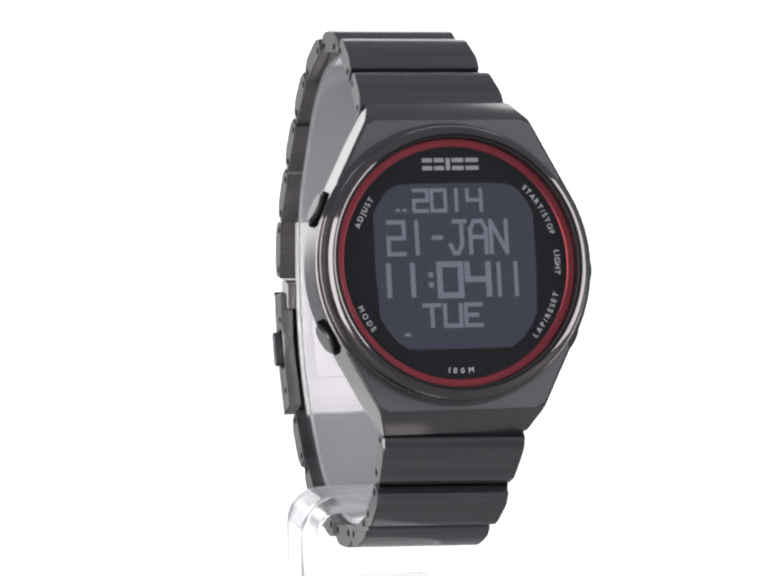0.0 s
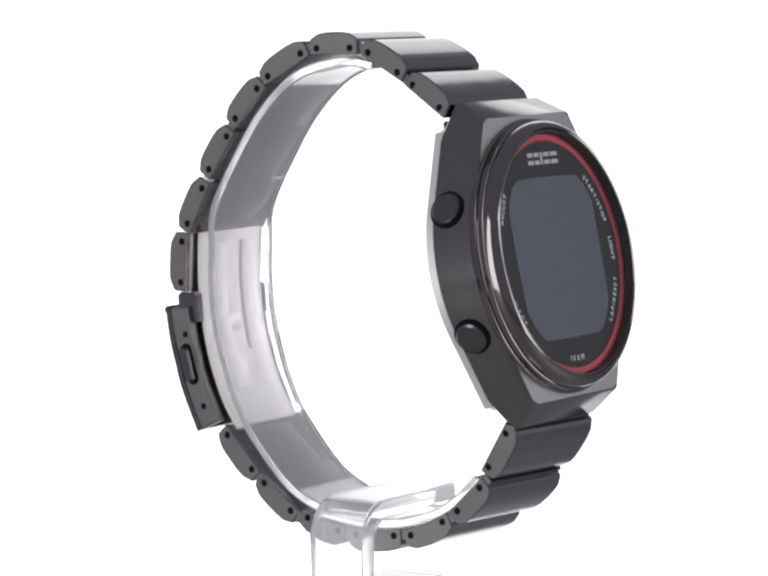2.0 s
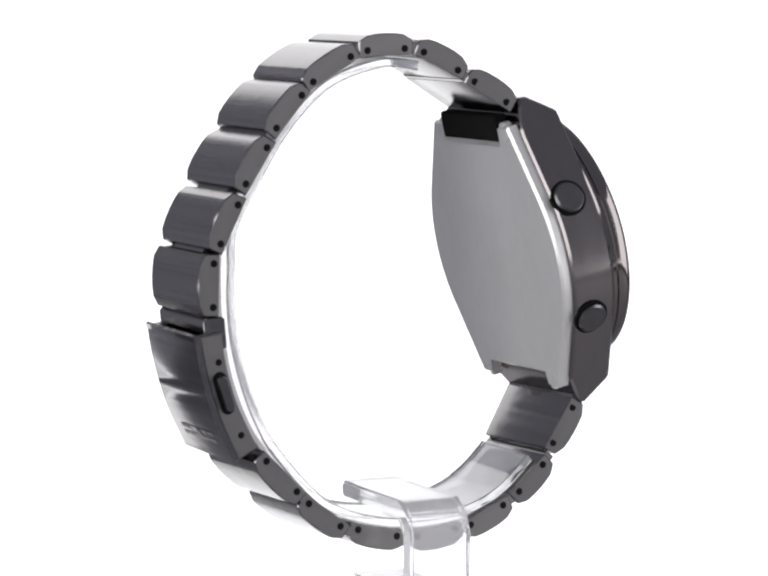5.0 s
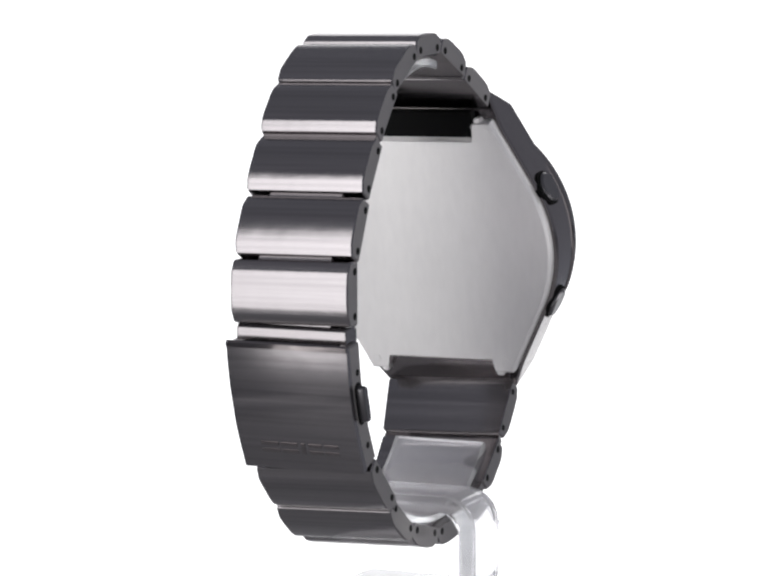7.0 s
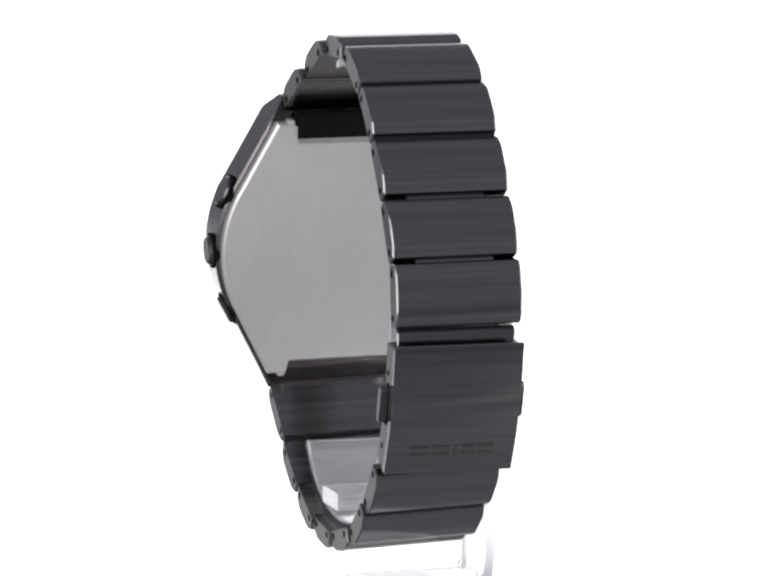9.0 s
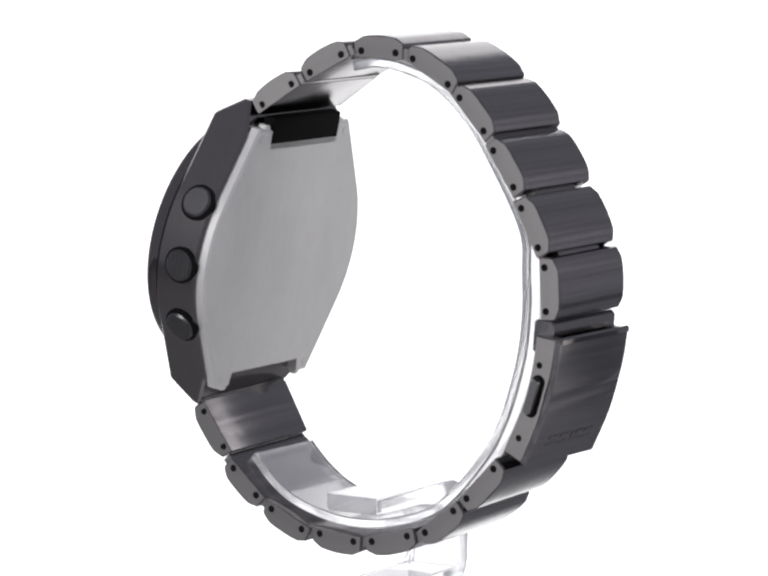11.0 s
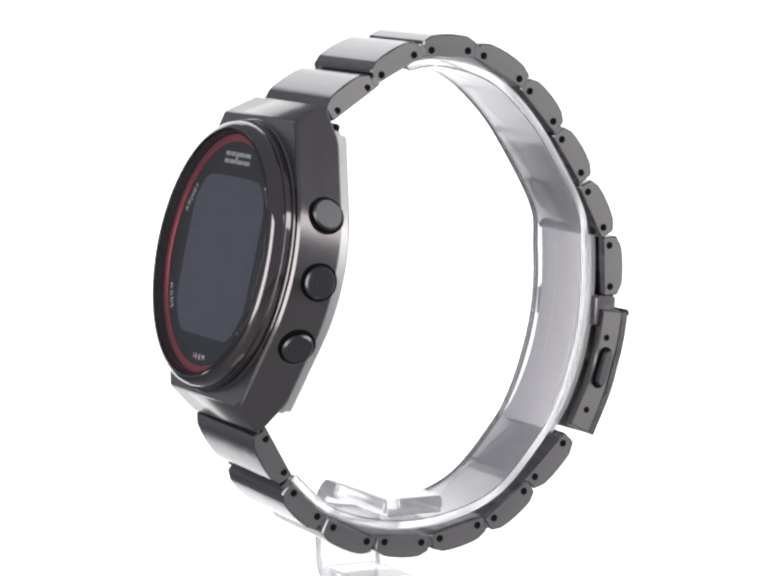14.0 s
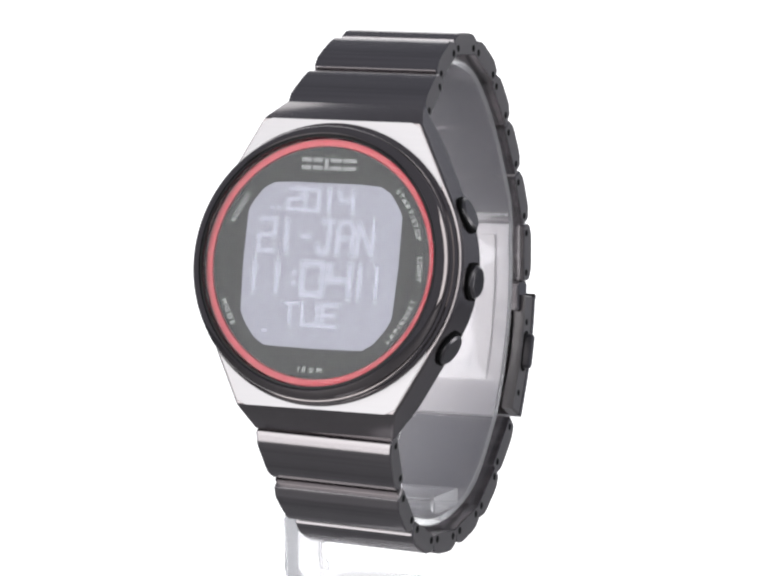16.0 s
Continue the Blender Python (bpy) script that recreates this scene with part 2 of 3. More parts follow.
def build_case(watch):
    # middle part with its lugs: sections stacked along the face's height
    bm = bmesh.new()
    us = [-24.2, -23.6, -21.4, -21.0] + [-20 + k * 1.0 for k in range(41)] + [21.0, 21.4, 23.6, 24.2]
    rings = []
    for u in us:
        a, w = abs(u), half_width(u)
        top = -3.3 if a <= 21.2 else -3.3 - (a - 21.2) * 1.3
        low = -10.5 if a <= 19.5 else -10.5 + (a - 19.5) * 0.42
        c = min(0.35, (top - low) * 0.3)
        rings.append([(-w + c, u, top), (w - c, u, top), (w, u, top - c), (w, u, low + c), (w - c, u, low), (-w + c, u, low), (-w, u, low + c), (-w, u, top - c)])
    loft(bm, rings)
    case = part("case", bm, side_metal, watch, "dark gunmetal tonneau watch case with brushed flanks", BODY, 30)

    # flat brushed shoulders at both ends of the bezel
    for s in (1, -1):
        bm = bmesh.new()
        # strip between the bezel's circle and the case's outline, over the width
        n = 24
        top, bot = [], []
        for k in range(n + 1):
            x = -16.5 + 33 * k / n
            yo = 21.1 if abs(x) < half_width(21.1) - 0.5 else 10 + (abs(x) + 0.5 - 18.35) / (10.9 - 18.35) * 14.2
            yi = math.sqrt(max(0, 19.6 ** 2 - x * x))
            top.append((x, max(yo, yi + 0.05)))
            bot.append((x, yi))
        vs = []
        for z in (-3.35, -3.22):
            vs.append([bm.verts.new((x, s * y, z)) for x, y in top] + [bm.verts.new((x, s * y, z)) for x, y in reversed(bot)])
        m = len(top)
        for row in vs:
            for k in range(m - 1):
                bm.faces.new((row[k], row[k + 1], row[2 * m - 2 - k], row[2 * m - 1 - k]))
        for k in range(2 * m):
            j = (k + 1) % (2 * m)
            bm.faces.new((vs[0][k], vs[0][j], vs[1][j], vs[1][k]))
        part("shoulder", bm, shoulder_metal, case, "flat brushed shoulder", Matrix(), 30)

    # turned bezel in two steps with a fine groove
    bm = bmesh.new()
    lathe(bm, [(17.2, -3.9), (20.4, -3.9), (20.65, -3.6), (20.65, -3.1), (20.45, -2.9), (20.1, -2.82), (20.1, -2.68), (20.3, -2.55), (20.3, -1.9), (20.15, -1.78), (19.95, -1.75), (19.95, -1.0), (19.75, -0.45),
               (19.3, 0.0), (18.75, 0.25), (18.55, 0.15), (18.4, -0.3), (18.4, -1.9), (17.2, -1.9)], 160, True)
    part("bezel", bm, polished, watch, "polished dark metal bezel", CASE, 35)
    bm = bmesh.new()
    lathe(bm, [(18.42, -1.2), (18.42, 0.0), (18.1, 0.08), (18.1, -1.2)], 128, True)
    part("gasket", bm, gasket, watch, "thin black rubber gasket", CASE)

    # dial, red ring, display and the glass over them
    bm = bmesh.new()
    disc(bm, 18.05, -2.4, -1.6, 96)
    dial = part("dial", bm, dial_black, watch, "glossy black dial with small white lettering", CASE)
    bm = bmesh.new()
    lathe(bm, [(16.9, -1.58), (16.9, -1.42), (17.05, -1.3), (17.9, -1.24), (18.05, -1.3), (18.05, -1.58)], 128, True)
    part("dial_ring", bm, red, dial, "red chapter ring", Matrix(), 20)
    bm = bmesh.new()
    o = [(-12.1, 7.2), (-11.4, 8.6), (-10.0, 10.5), (-8.4, 11.4), (-5, 11.6), (5, 11.6), (8.4, 11.4), (10.0, 10.5), (11.4, 8.6), (12.1, 7.2), (12.2, 0), (11.9, -7.6), (11.0, -9.3), (9.4, -11.3), (7.7, -12.4), (0, -12.5),
         (-7.7, -12.4), (-9.4, -11.3), (-11.0, -9.3), (-11.9, -7.6), (-12.2, 0)]
    loft(bm, [[(x, y, -1.59) for x, y in o], [(x, y, -1.52) for x, y in o]])
    lcd = part("display", bm, lcd_grey, dial, "blue-grey inverted liquid crystal display", Matrix())
    bm = bmesh.new()
    disc(bm, 18.08, -0.6, 0.18, 96, 0.25)
    glass = part("crystal", bm, crystal_glass, watch, "flat clear watch glass", CASE)
    glass.visible_shadow = False
    write_display(lcd)
    write_dial(dial)

    # pushers: two on one flank, three on the other
    for x, u, n, kind in ((-1, 8.8, -7.8, 0), (-1, -9.7, -7.7, 0), (1, 8.6, -7.8, 0), (1, -0.9, -7.8, 1), (1, -10.6, -7.8, 0)):
        w = half_width(u)
        slope = (half_width(u + 0.5) - half_width(u - 0.5))
        out = Vector((x, -slope, 0)).normalized()
        m = out.to_track_quat("Z", "Y").to_matrix().to_4x4()
        place = BODY @ Matrix.Translation((x * (w - 0.2) * MM, u * MM, n * MM)) @ m
        # raised disc, coloured black as the shade in the gap round the pusher
        bm = bmesh.new()
        disc(bm, 2.8, -0.5, 0.42, 40)
        seat = part("pusher_seat", bm, recess_shade, watch, "black disc painting the shaded gap round a pusher", place)
        bm = bmesh.new()
        disc(bm, 2.4, -0.5, 1.0, 40, 0.3)
        b = part("pusher", bm, pusher_metal, watch, "round metal pusher", place)
        if kind:
            for k in range(9):
                y = -1.8 + 0.45 * k
                h = math.sqrt(2.05 ** 2 - y * y)
                bm = bmesh.new()
                block(bm, -h, h, y - 0.13, y + 0.13, 0.95, 1.13)
                part("ridge", bm, pusher_metal, b, "", Matrix(), 0)

    # steel back with notches for the spring bars
    bm = bmesh.new()
    o = []
    for u in [-20.6 + 41.2 * k / 40 for k in range(41)]:
        o.append((half_width(u) - 0.7, u))
    for u in [20.6 - 41.2 * k / 40 for k in range(41)]:
        o.append((-half_width(u) + 0.7, u))
    # notch between the horns
    right, left = o[:41], o[41:]
    top = [(9.4, 20.6), (9.0, 17.6), (-9.0, 17.6), (-9.4, 20.6)]
    low = [(-9.4, -20.6), (-9.0, -18.6), (9.0, -18.6), (9.4, -20.6)]
    o = right + top + left + low
    rings = []
    for d, z in ((0.0, -10.4), (0.0, -11.8), (0.35, -12.2)):
        rings.append([(x * (1 - d / 20), u * (1 - d / 20), z) for x, u in o])
    loft(bm, rings)
    bmesh.ops.triangulate(bm, faces=[f for f in bm.faces if len(f.verts) > 4])
    back = part("case_back", bm, steel, watch, "flat brushed steel case back", BODY, 30)
    for x, u in ((11.2, 19.0), (-11.2, 19.0), (11.2, -19.0), (-11.2, -19.0)):
        bm = bmesh.new()
        disc(bm, 0.75, -12.3, -11.9, 20, 0.1)
        part("screw", bm, steel, back, "small case back screw", Matrix.Translation((x * MM, u * MM, 0)))
    # block just proud of the back; its black is the lug gap's shade
    bm = bmesh.new()
    block(bm, -9.1, 9.1, 18.0, 22.2, -12.27, -10.2, 0.2)
    part("lug_gap_shade", bm, recess_shade, watch, "black block painting the shade between the lugs", BODY, 30)
    for s in (1, -1):
        for x in (-9.9, 9.9):
            bm = bmesh.new()
            block(bm, x - 0.6, x + 0.6, s * 19.9 - 1.2, s * 19.9 + 1.2, -12.0, -10.3, 0.2)
            part("lug_tip", bm, steel, watch, "bright lug tip", BODY, 30)
        bm = bmesh.new()
        disc(bm, 0.8, -9.2, 9.2, 16)
        part("spring_bar", bm, polished, watch, "spring bar", CASE @ Matrix.Translation((0, s * 20.6 * MM, -9.0 * MM)) @ Euler((0, radians(90), 0)).to_matrix().to_4x4())


# strokes of the display's characters on a grid of 4 x 6
STROKES = {
    "0": "04 44 40 00 04", "1": "20 24", "2": "04 44 42 02 00 40", "4": "04 02 42;44 40", "7": "04 44 40", "-": "12 32", ":": "21.1 21.3;22.7 22.9",
    "J": "14 44;34 31 20 10 01", "A": "00 03 14 34 43 40;02 42", "N": "00 04 40 44", "T": "04 44;24 20", "U": "04 00 40 44", "E": "44 04 00 40;02 32",
}


def stroke_points(text):
    out = []
    for run in text.split(";"):
        pts = []
        for p in run.split():
            pts.append((float(p[0]), float(p[1:])))
        out.append(pts)
    return out


def write_line(lcd, text, x0, x1, y0, y1, thick):
    """One line of the display; every character is a mesh of its own."""
    n = len(text)
    pitch = (x1 - x0) / n
    for k, ch in enumerate(text):
        if ch == " ":
            continue
        w, h = pitch * 0.76, y1 - y0
        bm = bmesh.new()
        level = 0.006
        for run in stroke_points(STROKES[ch]):
            for (ax, ay), (bx, by) in zip(run, run[1:]):
                level += 0.0008
                a = Vector((x0 + k * pitch + ax / 4 * w, y0 + ay / 4 * h, 0))
                b = Vector((x0 + k * pitch + bx / 4 * w, y0 + by / 4 * h, 0))
                d = (b - a)
                size = d.length
                m = Matrix.Translation((a + b) / 2 + Vector((0, 0, -1.52))) @ d.to_track_quat("X", "Z").to_matrix().to_4x4() @ Matrix.Diagonal((size + thick * 0.8, thick, level, 1))
                bmesh.ops.create_cube(bm, size=1, matrix=m)
        part("display_character", bm, digit_grey, lcd, "", Matrix(), 0)


def write_display(lcd):
    write_line(lcd, "2014", -5.9, 4.9, 7.6, 10.6, 0.55)
    write_line(lcd, "21-JAN", -10.0, 8.6, 1.4, 6.0, 0.62)
    write_line(lcd, "11", -11.6, -4.4, -4.6, -0.2, 0.72)
    write_line(lcd, ":", -5.0, -2.2, -4.2, -0.6, 0.7)
    write_line(lcd, "04", -2.6, 5.8, -4.7, -0.2, 0.85)
    write_line(lcd, "11", 5.4, 10.6, -4.8, -0.2, 0.6)
    for x, y, w in ((-8.7, 7.5, 0.7), (-7.7, 7.5, 0.7), (-8.3, -10.5, 0.9)):
        bm = bmesh.new()
        block(bm, x, x + w, y, y + 0.45, -1.53, -1.515)
        part("display_mark", bm, digit_grey, lcd, "", Matrix(), 0)
    write_line(lcd, "TUE", -5.2, 4.2, -9.1, -6.1, 0.6)


def glyph(ch, size):
    """A flat mesh of one letter in the built-in font: vertices, faces and its width."""
    cu = bpy.data.curves.new("letter", "FONT")
    cu.body, cu.size, cu.align_x, cu.resolution_u = ch, size, "LEFT", 3
    ob = bpy.data.objects.new("letter", cu)
    scene.collection.objects.link(ob)
    me = bpy.data.meshes.new_from_object(ob.evaluated_get(bpy.context.evaluated_depsgraph_get()))
    v = [tuple(p.co) for p in me.vertices]
    f = [tuple(p.vertices) for p in me.polygons]
    bpy.data.objects.remove(ob)
    bpy.data.curves.remove(cu)
    bpy.data.meshes.remove(me)
    xs = [p[0] for p in v]
    return v, f, (min(xs), max(xs))


def arc_word(dial, word, radius, mid, span, size, inward):
    """A word set letter by letter along the dial's rim, round the angle mid; inward: tops towards the centre."""
    sizes = [glyph(c, size) for c in word]
    gap = 0.24 * size
    total = sum(b - a for _, _, (a, b) in sizes) + gap * (len(word) - 1)
    k = span / total
    at = -total / 2
    bm = bmesh.new()
    for v, f, (a, b) in sizes:
        centre = (at + (b - a) / 2) * k
        at += b - a + gap
        turn = centre / radius
        ang = radians(mid) + (turn if inward else -turn)
        m = Matrix.Rotation(ang + (radians(90) if inward else radians(-90)), 4, "Z")
        base = Vector((math.cos(ang) * radius, math.sin(ang) * radius, -1.57))
        vs = [bm.verts.new(base + m @ Vector((x - (a + b) / 2, y - size * 0.35, 0))) for x, y, z in v]
        for p in f:
            bm.faces.new([vs[i] for i in p])
    ext = bmesh.ops.extrude_face_region(bm, geom=bm.faces[:])
    bmesh.ops.translate(bm, vec=(0, 0, 0.03), verts=[g for g in ext["geom"] if isinstance(g, bmesh.types.BMVert)])
    part("lettering", bm, print_white, dial, "small white printed word", Matrix(), 0)


def write_dial(dial):
    arc_word(dial, "ADJUST", 15.5, 151, 4.9, 1.12, False)
    arc_word(dial, "MODE", 15.9, 209.5, 4.1, 1.12, True)
    arc_word(dial, "START/STOP", 15.5, 30, 8.2, 1.12, False)
    arc_word(dial, "LIGHT", 15.5, -0.8, 3.5, 1.2, False)
    arc_word(dial, "LAP/RESET", 15.7, -30.5, 7.4, 1.12, True)
    arc_word(dial, "100M", 15.6, 270, 3.9, 1.12, True)
    # the maker's mark as five plain shapes
    x = -4.35
    for w in (1.5, 1.45, 0.6, 1.75, 1.95):
        bm = bmesh.new()
        twin_bars(bm, x, x + w, 13.5, 15.25, 0.6, -1.58, -1.45)
        part("maker_mark", bm, silver, dial, "plain silver applied mark", Matrix(), 0)
        x += w + 0.32


# pins of the links in (y, z): first the eight from the case over the top to the clasp, then seven back to the case
TOP_PINS = [((-15.0, 79.6), (-9.9, 82.8)), ((-7.1, 84.6), (-1.6, 87.4)), ((1.6, 88.0), (7.7, 87.8)), ((10.5, 87.0), (16.6, 83.4)),
            ((18.5, 81.5), (22.6, 76.8)), ((24.2, 74.0), (27.6, 68.8)), ((28.9, 65.8), (31.7, 60.2)), ((32.8, 57.4), (33.0, 51.0))]
LOW_PINS = [((24.5, 27.5), (19.7, 22.6)), ((17.6, 20.6), (12.5, 16.8)), ((9.5, 16.0), (3.1, 14.5)), ((-0.1, 14.2), (-6.3, 14.8)),
            ((-9.4, 15.2), (-15.0, 17.8)), ((-17.7, 19.7), (-21.7, 23.6)), ((-23.4, 26.9), (-26.6, 32.2))]


def satin_ends(o):
    """The two flat flanks of a brushed piece are satin."""
    o.data.materials.append(link_side)
    for f in o.data.polygons:
        if abs(f.normal.x) > 0.8:
            f.material_index = 1


def build_link(watch, p, q, xc, hw, knuckle, lean, taper=0.0):
    p, q = Vector(p), Vector(q)
    mid, d = (p + q) / 2, (q - p)
    half = d.length / 2 + 1.42
    ang = math.atan2(d.y, d.x)
    place = Matrix.Translation((xc * MM, mid.x * MM, mid.y * MM)) @ Matrix.Rotation(radians(lean), 4, "Y") @ Matrix.Rotation(ang, 4, "X")
    h = half
    section = [(-h + 0.12, -0.85), (h - 0.12, -0.85), (h, -0.7), (h, 1.15), (h - 0.12, 1.5), (h * 0.7, 2.22), (h * 0.64, 2.32), (h * 0.35, 2.5), (0, 2.56), (-h * 0.35, 2.5), (-h * 0.64, 2.32), (-h * 0.7, 2.22), (-h + 0.12, 1.5), (-h, 1.15), (-h, -0.7)]
    bm = bmesh.new()
    slab(bm, -hw, hw, section, 0.22)
    if knuckle:
        block(bm, -hw * knuckle, hw * knuckle, h - 0.6, h + 0.75, -0.8, 0.75, 0.08)
    for v in bm.verts:
        v.co.x *= 1 - taper * v.co.y / h
    link = part("link", bm, brushed, watch, "brushed dark gunmetal bracelet link", place, 28)
    satin_ends(link)
    # discs stand slightly proud of the flank, their black painting the bore's shade
    bm = bmesh.new()
    disc(bm, 0.55, -0.2, 0.03, 14)
    first = None
    for x in (-hw, hw):
        for s in (-d.length / 2, d.length / 2):
            m = Matrix.Translation((x * (1 - taper * s / h) * MM, s * MM, 0.1 * MM)) @ Matrix.Rotation(radians(90 if x > 0 else -90), 4, "Y")
            if first is None:
                first = part("pin", bm, recess_shade, link, "black disc painting the shade in a pin bore", m)
            else:
                again(first, m, link)
    return link


def build_bracelet(watch):
    for k, (p, q) in enumerate(TOP_PINS):
        build_link(watch, p, q, 1.7 - 0.42 * k + 0.023 * k * k, (10.7, 9.8, 9.4)[k] if k < 3 else 9.35, 0.98 if k < 5 else 0.62, 0.8, (0.035, 0.022)[k] if k < 2 else 0.0)
    n = len(LOW_PINS)
    for k, (p, q) in enumerate(LOW_PINS):
        j = n - 1 - k
        build_link(watch, p, q, 1.5 - 0.2 * j, (10.5, 9.9, 9.6)[j] if j < 3 else 9.4, 0.98, 2.0, (-0.035, -0.02)[j] if j < 2 else 0.0)

    # folding clasp
    clasp_x = 0.05
    outer = smooth_path([(36.1, 46.8), (35.55, 43.1), (34.65, 39.3), (32.95, 34.1), (30.0, 27.9)], 4)
    bm = bmesh.new()
    inner = offset_path(outer, -1.0)
    slab(bm, clasp_x - 9.6, clasp_x + 9.6, outer + inner[::-1], 0.12)
    lid = part("clasp_cover", bm, brushed, watch, "curved brushed metal clasp cover", Matrix(), 30)
    x = clasp_x - 6.3
    for w in (2.2, 2.1, 0.9, 2.6, 2.8):
        bm = bmesh.new()
        twin_bars(bm, x, x + w, -0.9, 0.9, 0.6, -0.2, 0.12)
        part("maker_mark", bm, polished, lid, "plain engraved mark on the clasp", Matrix.Translation((0, 31.6 * MM, 31.28 * MM)) @ Matrix.Rotation(radians(-117.8), 4, "X"), 0)
        x += w + 0.45
    body_out = offset_path(outer, -1.02)
    body_in = offset_path(outer, -4.3)
    for s in (-1, 1):
        bm = bmesh.new()
        x0, x1 = sorted((clasp_x + s * 9.55, clasp_x + s * 7.6))
        slab(bm, x0, x1, body_out + body_in[::-1], 0.25)
        plate = part("clasp_side", bm, link_side, watch, "satin metal side plate of the clasp", Matrix(), 30)
        at = Matrix.Translation(((clasp_x + s * 9.55) * MM, 31.5 * MM, 38.4 * MM)) @ Matrix.Rotation(radians(73), 4, "X") @ Matrix.Rotation(radians(90 * s), 4, "Y")
        # the slot is a flush plate, not cut in; black paints its shade
        for name, mat, long, wide, h0, h1, note in (("button_slot", recess_shade, 3.3, 1.1, -0.4, 0.04, "black oval plate painting the slot's shade"), ("clasp_button", pusher_metal, 2.8, 0.72, -0.4, 1.25, "oval release button")):
            bm = bmesh.new()
            rim = []
            for k in range(28):
                a = 2 * math.pi * k / 28
                rim.append((wide * math.cos(a), (long - wide) * (1 if math.sin(a) > 0 else -1) * (abs(math.sin(a)) > 1e-6) + wide * math.sin(a)))
            rings = [[(x, y, h0) for x, y in rim], [(x, y, h1 - 0.02 - 0.2 * (h1 > 0.5)) for x, y in rim], [(x * 0.85, y * 0.95, h1) for x, y in rim]]
            loft(bm, rings)
            part(name, bm, mat, plate, note, at)
        # same proud black discs, painting shaded bores on the side plate
        for y, z in ((32.3, 43.0), (28.8, 32.0)):
            bm = bmesh.new()
            disc(bm, 0.5, -0.2, 0.03, 14)
            part("pin", bm, recess_shade, plate, "black disc painting the shade in a pin bore", Matrix.Translation(((clasp_x + s * 9.55) * MM, y * MM, z * MM)) @ Matrix.Rotation(radians(90 * s), 4, "Y"))
    bm = bmesh.new()
    slab(bm, clasp_x - 8.8, clasp_x + 8.8, [(34.4, 48.9), (33.9, 49.5), (31.4, 49.6), (30.9, 49.2), (30.6, 45.0), (34.0, 44.0)], 0.2)
    part("end_link", bm, brushed, watch, "short bracelet end piece under the clasp cover", Matrix(), 30)
    # folded steel blades inside: the wide one, the narrow one folded on it, and their hinge barrels
    line = smooth_path([(31.4, 59.5), (31.6, 56), (31.5, 50), (30.8, 44), (29.2, 38), (26.9, 32.5), (24.2, 28.4)], 4)
    bm = bmesh.new()
    slab(bm, clasp_x - 7.2, clasp_x + 7.2, line + offset_path(line, -0.7)[::-1], 0.15)
    part("clasp_blade", bm, blade_steel, watch, "bright steel folding blade", Matrix(), 30)
    fold = offset_path(line, -0.74)[3:20]
    for x0, x1 in ((-4.9, -2.1), (2.1, 4.9)):
        bm = bmesh.new()
        slab(bm, clasp_x + x0, clasp_x + x1, fold + offset_path(fold, -0.45)[::-1], 0.12)
        part("blade_rail", bm, blade_steel, watch, "bright steel rail of the folding blade", Matrix(), 30)
    bm = bmesh.new()
    slab(bm, clasp_x - 2.1, clasp_x + 2.1, fold[12:] + offset_path(fold[12:], -0.45)[::-1], 0.12)
    part("blade_bridge", bm, blade_steel, watch, "steel bridge between the blade rails", Matrix(), 30)
    bm = bmesh.new()
    disc(bm, 0.7, -7.4, 7.4, 20, 0.12)
    part("hinge_barrel", bm, side_metal, watch, "dark hinge barrel of the clasp", Matrix.Translation((clasp_x * MM, (line[0][0] - 0.4) * MM, line[0][1] * MM)) @ Matrix.Rotation(radians(90), 4, "Y"))
    # raised lip along the cover's upper edge
    bm = bmesh.new()
    slab(bm, clasp_x - 9.6, clasp_x + 9.6, [(36.0, 47.2), (36.35, 46.9), (36.25, 46.2), (35.9, 46.2)], 0.1)
    part("clasp_lip", bm, polished, watch, "raised lip on the clasp cover", Matrix(), 30)


# ---- stand ----
def frost(o, axis, ends=()):
    """Clear sheet with saw-cut, frosted edges along one axis and at its ends."""
    o.visible_shadow = False
    o.data.materials.append(frosted)
    for f in o.data.polygons:
        near = any(math.hypot(f.center.y / MM - y, f.center.z / MM - z) < 1.2 for y, z in ends)
        if abs(f.normal[axis]) > 0.5 or near:
            f.material_index = 1


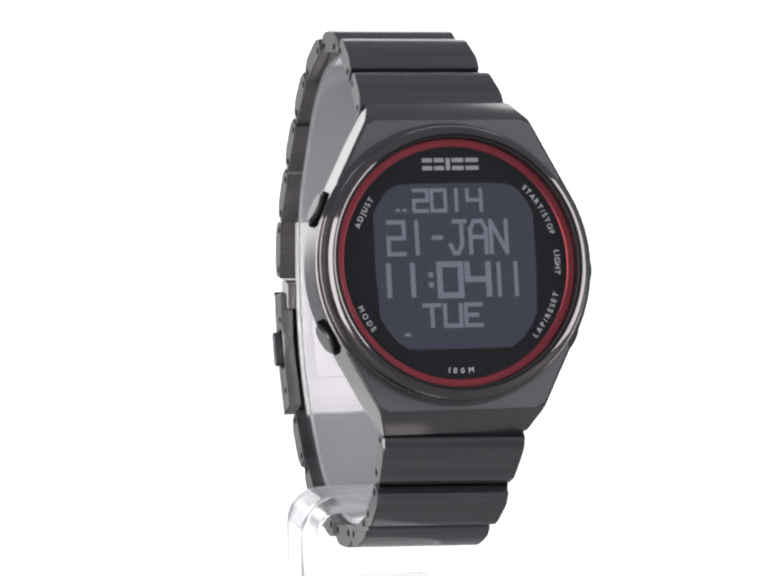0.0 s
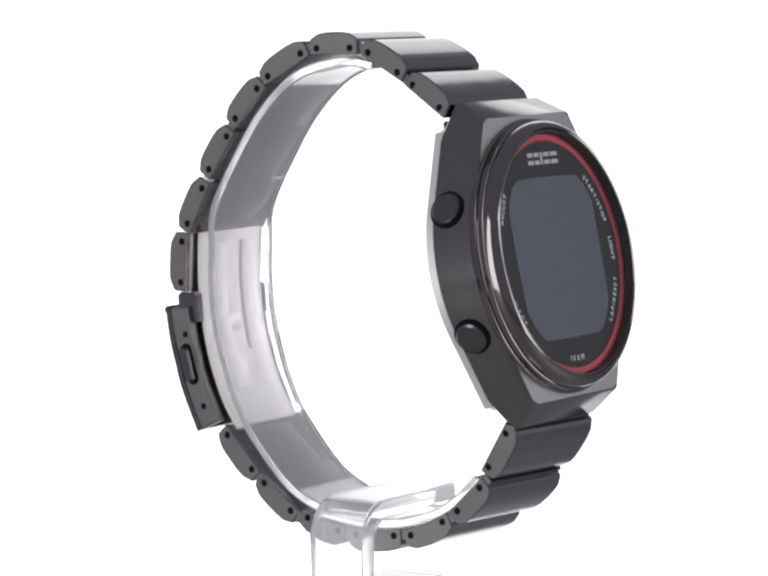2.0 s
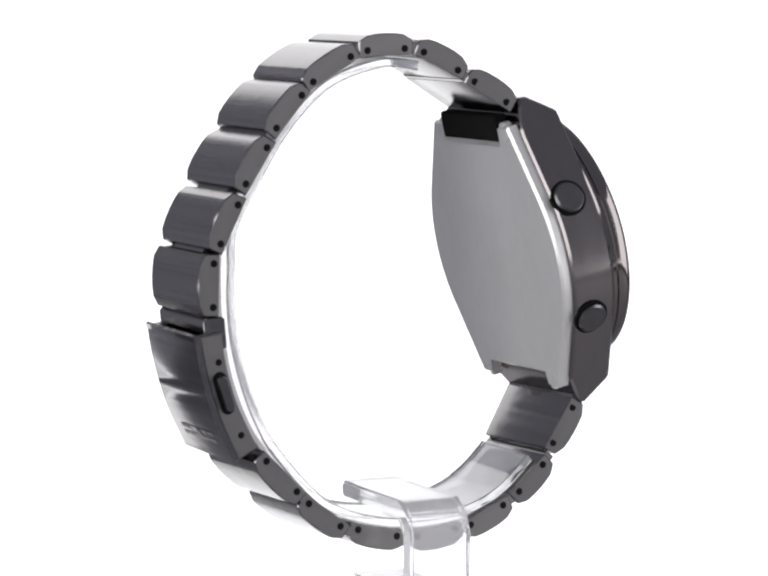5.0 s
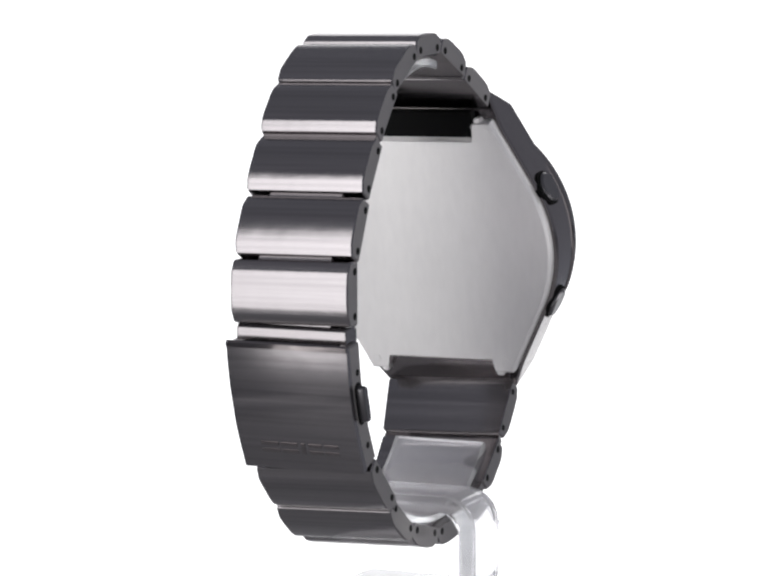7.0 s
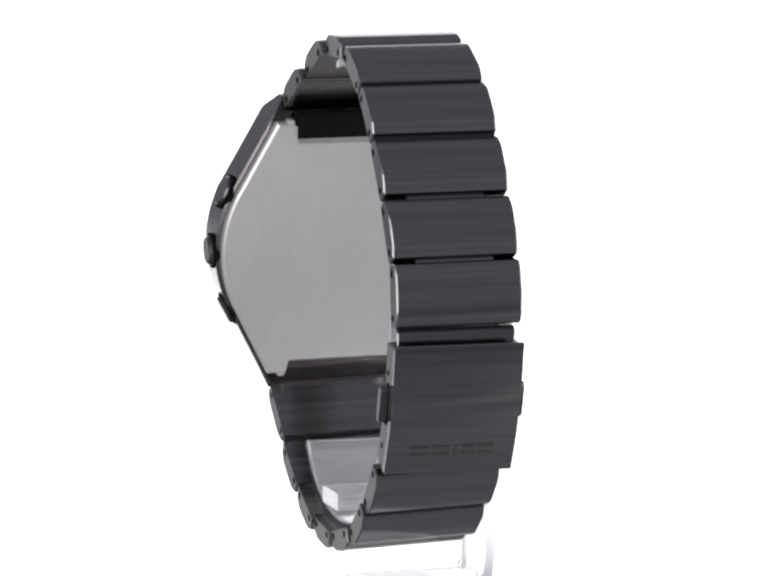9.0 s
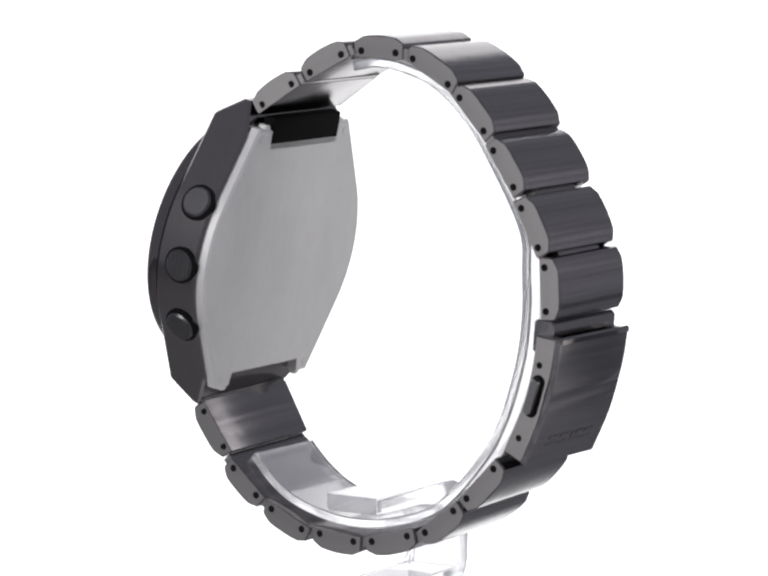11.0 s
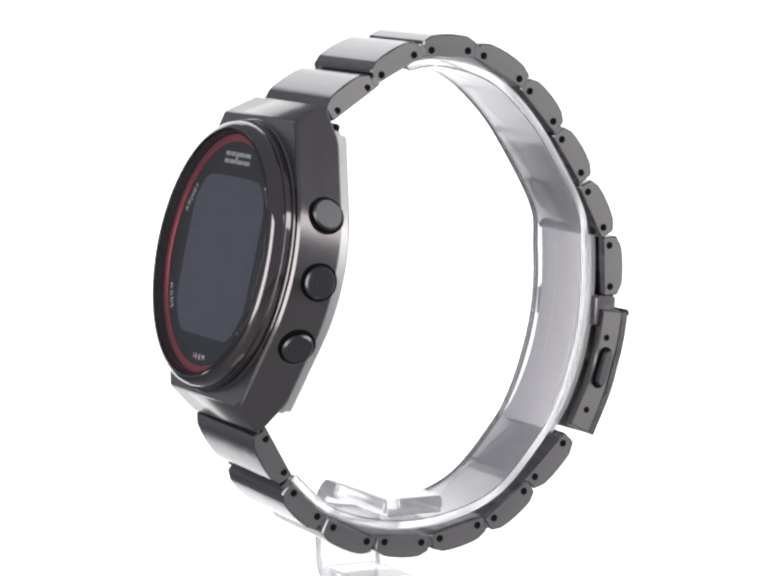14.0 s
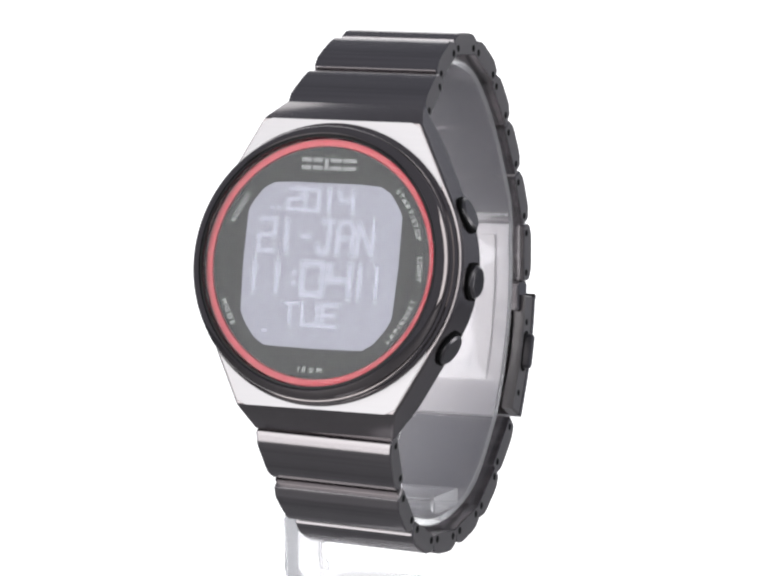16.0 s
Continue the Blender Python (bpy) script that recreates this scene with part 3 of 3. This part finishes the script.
def build_stand(stand):
    # bent strip: arm through the bracelet, upright, foot under it
    pts = [(9.5, 19.3), (-10.9, 19.3), (-12.0, 19.12), (-13.0, 18.55), (-13.75, 17.7), (-14.2, 16.6), (-14.35, 15.4), (-14.35, 7.9), (-14.1, 6.5), (-13.5, 5.6), (-12.5, 5.3), (6.0, 5.3)]
    a, b = offset_path(pts, 1.3), offset_path(pts, -1.3)
    ring = a + b[::-1]
    bm = bmesh.new()
    y0, y1 = -5.9, 4.1
    loft(bm, [[(x, y0, z) for x, z in ring], [(x, y1, z) for x, z in ring]])
    bmesh.ops.bevel(bm, geom=[e for e in bm.edges if abs(e.verts[0].co.y - e.verts[1].co.y) < 1e-6], offset=0.5, segments=3, affect="EDGES")
    bmesh.ops.triangulate(bm, faces=[f for f in bm.faces if len(f.verts) > 4])
    o = part("bracket", bm, thick_acrylic, stand, "bent clear acrylic bracket with an upright and a foot", Matrix(), 35)
    frost(o, 1)
    # open cuff that holds the bracelet round
    def middles(pins):
        return [((p[0] + q[0]) / 2, (p[1] + q[1]) / 2) for p, q in pins]
    line = [TOP_PINS[1][1]] + middles(TOP_PINS[2:7])
    low = middles(LOW_PINS[1:5]) + [LOW_PINS[5][0], LOW_PINS[5][1]]
    path = offset_path(line, -1.1) + [(29.8, 56.0), (29.9, 51.0), (29.3, 45.0), (27.8, 39.0), (25.5, 33.0), (22.3, 27.7)] + offset_path(low, -1.1)
    path = smooth_path(path, 6)
    bm = bmesh.new()
    slab(bm, 0.6 - 7.6, 0.6 + 7.6, path + offset_path(path, -1.2)[::-1], 0.3)
    o = part("cuff", bm, acrylic, stand, "open clear plastic cuff inside the bracelet", Matrix(), 35)
    frost(o, 0, (path[0], path[-1]))


setting()
watch = tagged(new("wristwatch"), "digital wristwatch with gunmetal bracelet and red-ringed dial", "wristwatch")
build_case(watch)
build_bracelet(watch)
stand = tagged(new("display_stand"), "clear acrylic watch stand with an open cuff", "display stand")
build_stand(stand)


def turn(t):
    """The turntable's angle: an even turn with a slight lag that dies away."""
    return TURN0 + RATE * t + 0.5 * math.cos(2 * math.pi * t / 13) * max(0.0, 1 - (t / 12) ** 2)


def motions():
    turning = [(k * 0.5, pose(AXIS, 0, 0, 0, 0, turn(k * 0.5)) @ Matrix.Translation((0, 0.00008, 0))) for k in range(33)]
    walk(watch, turning)
    walk(stand, turning)


motions()
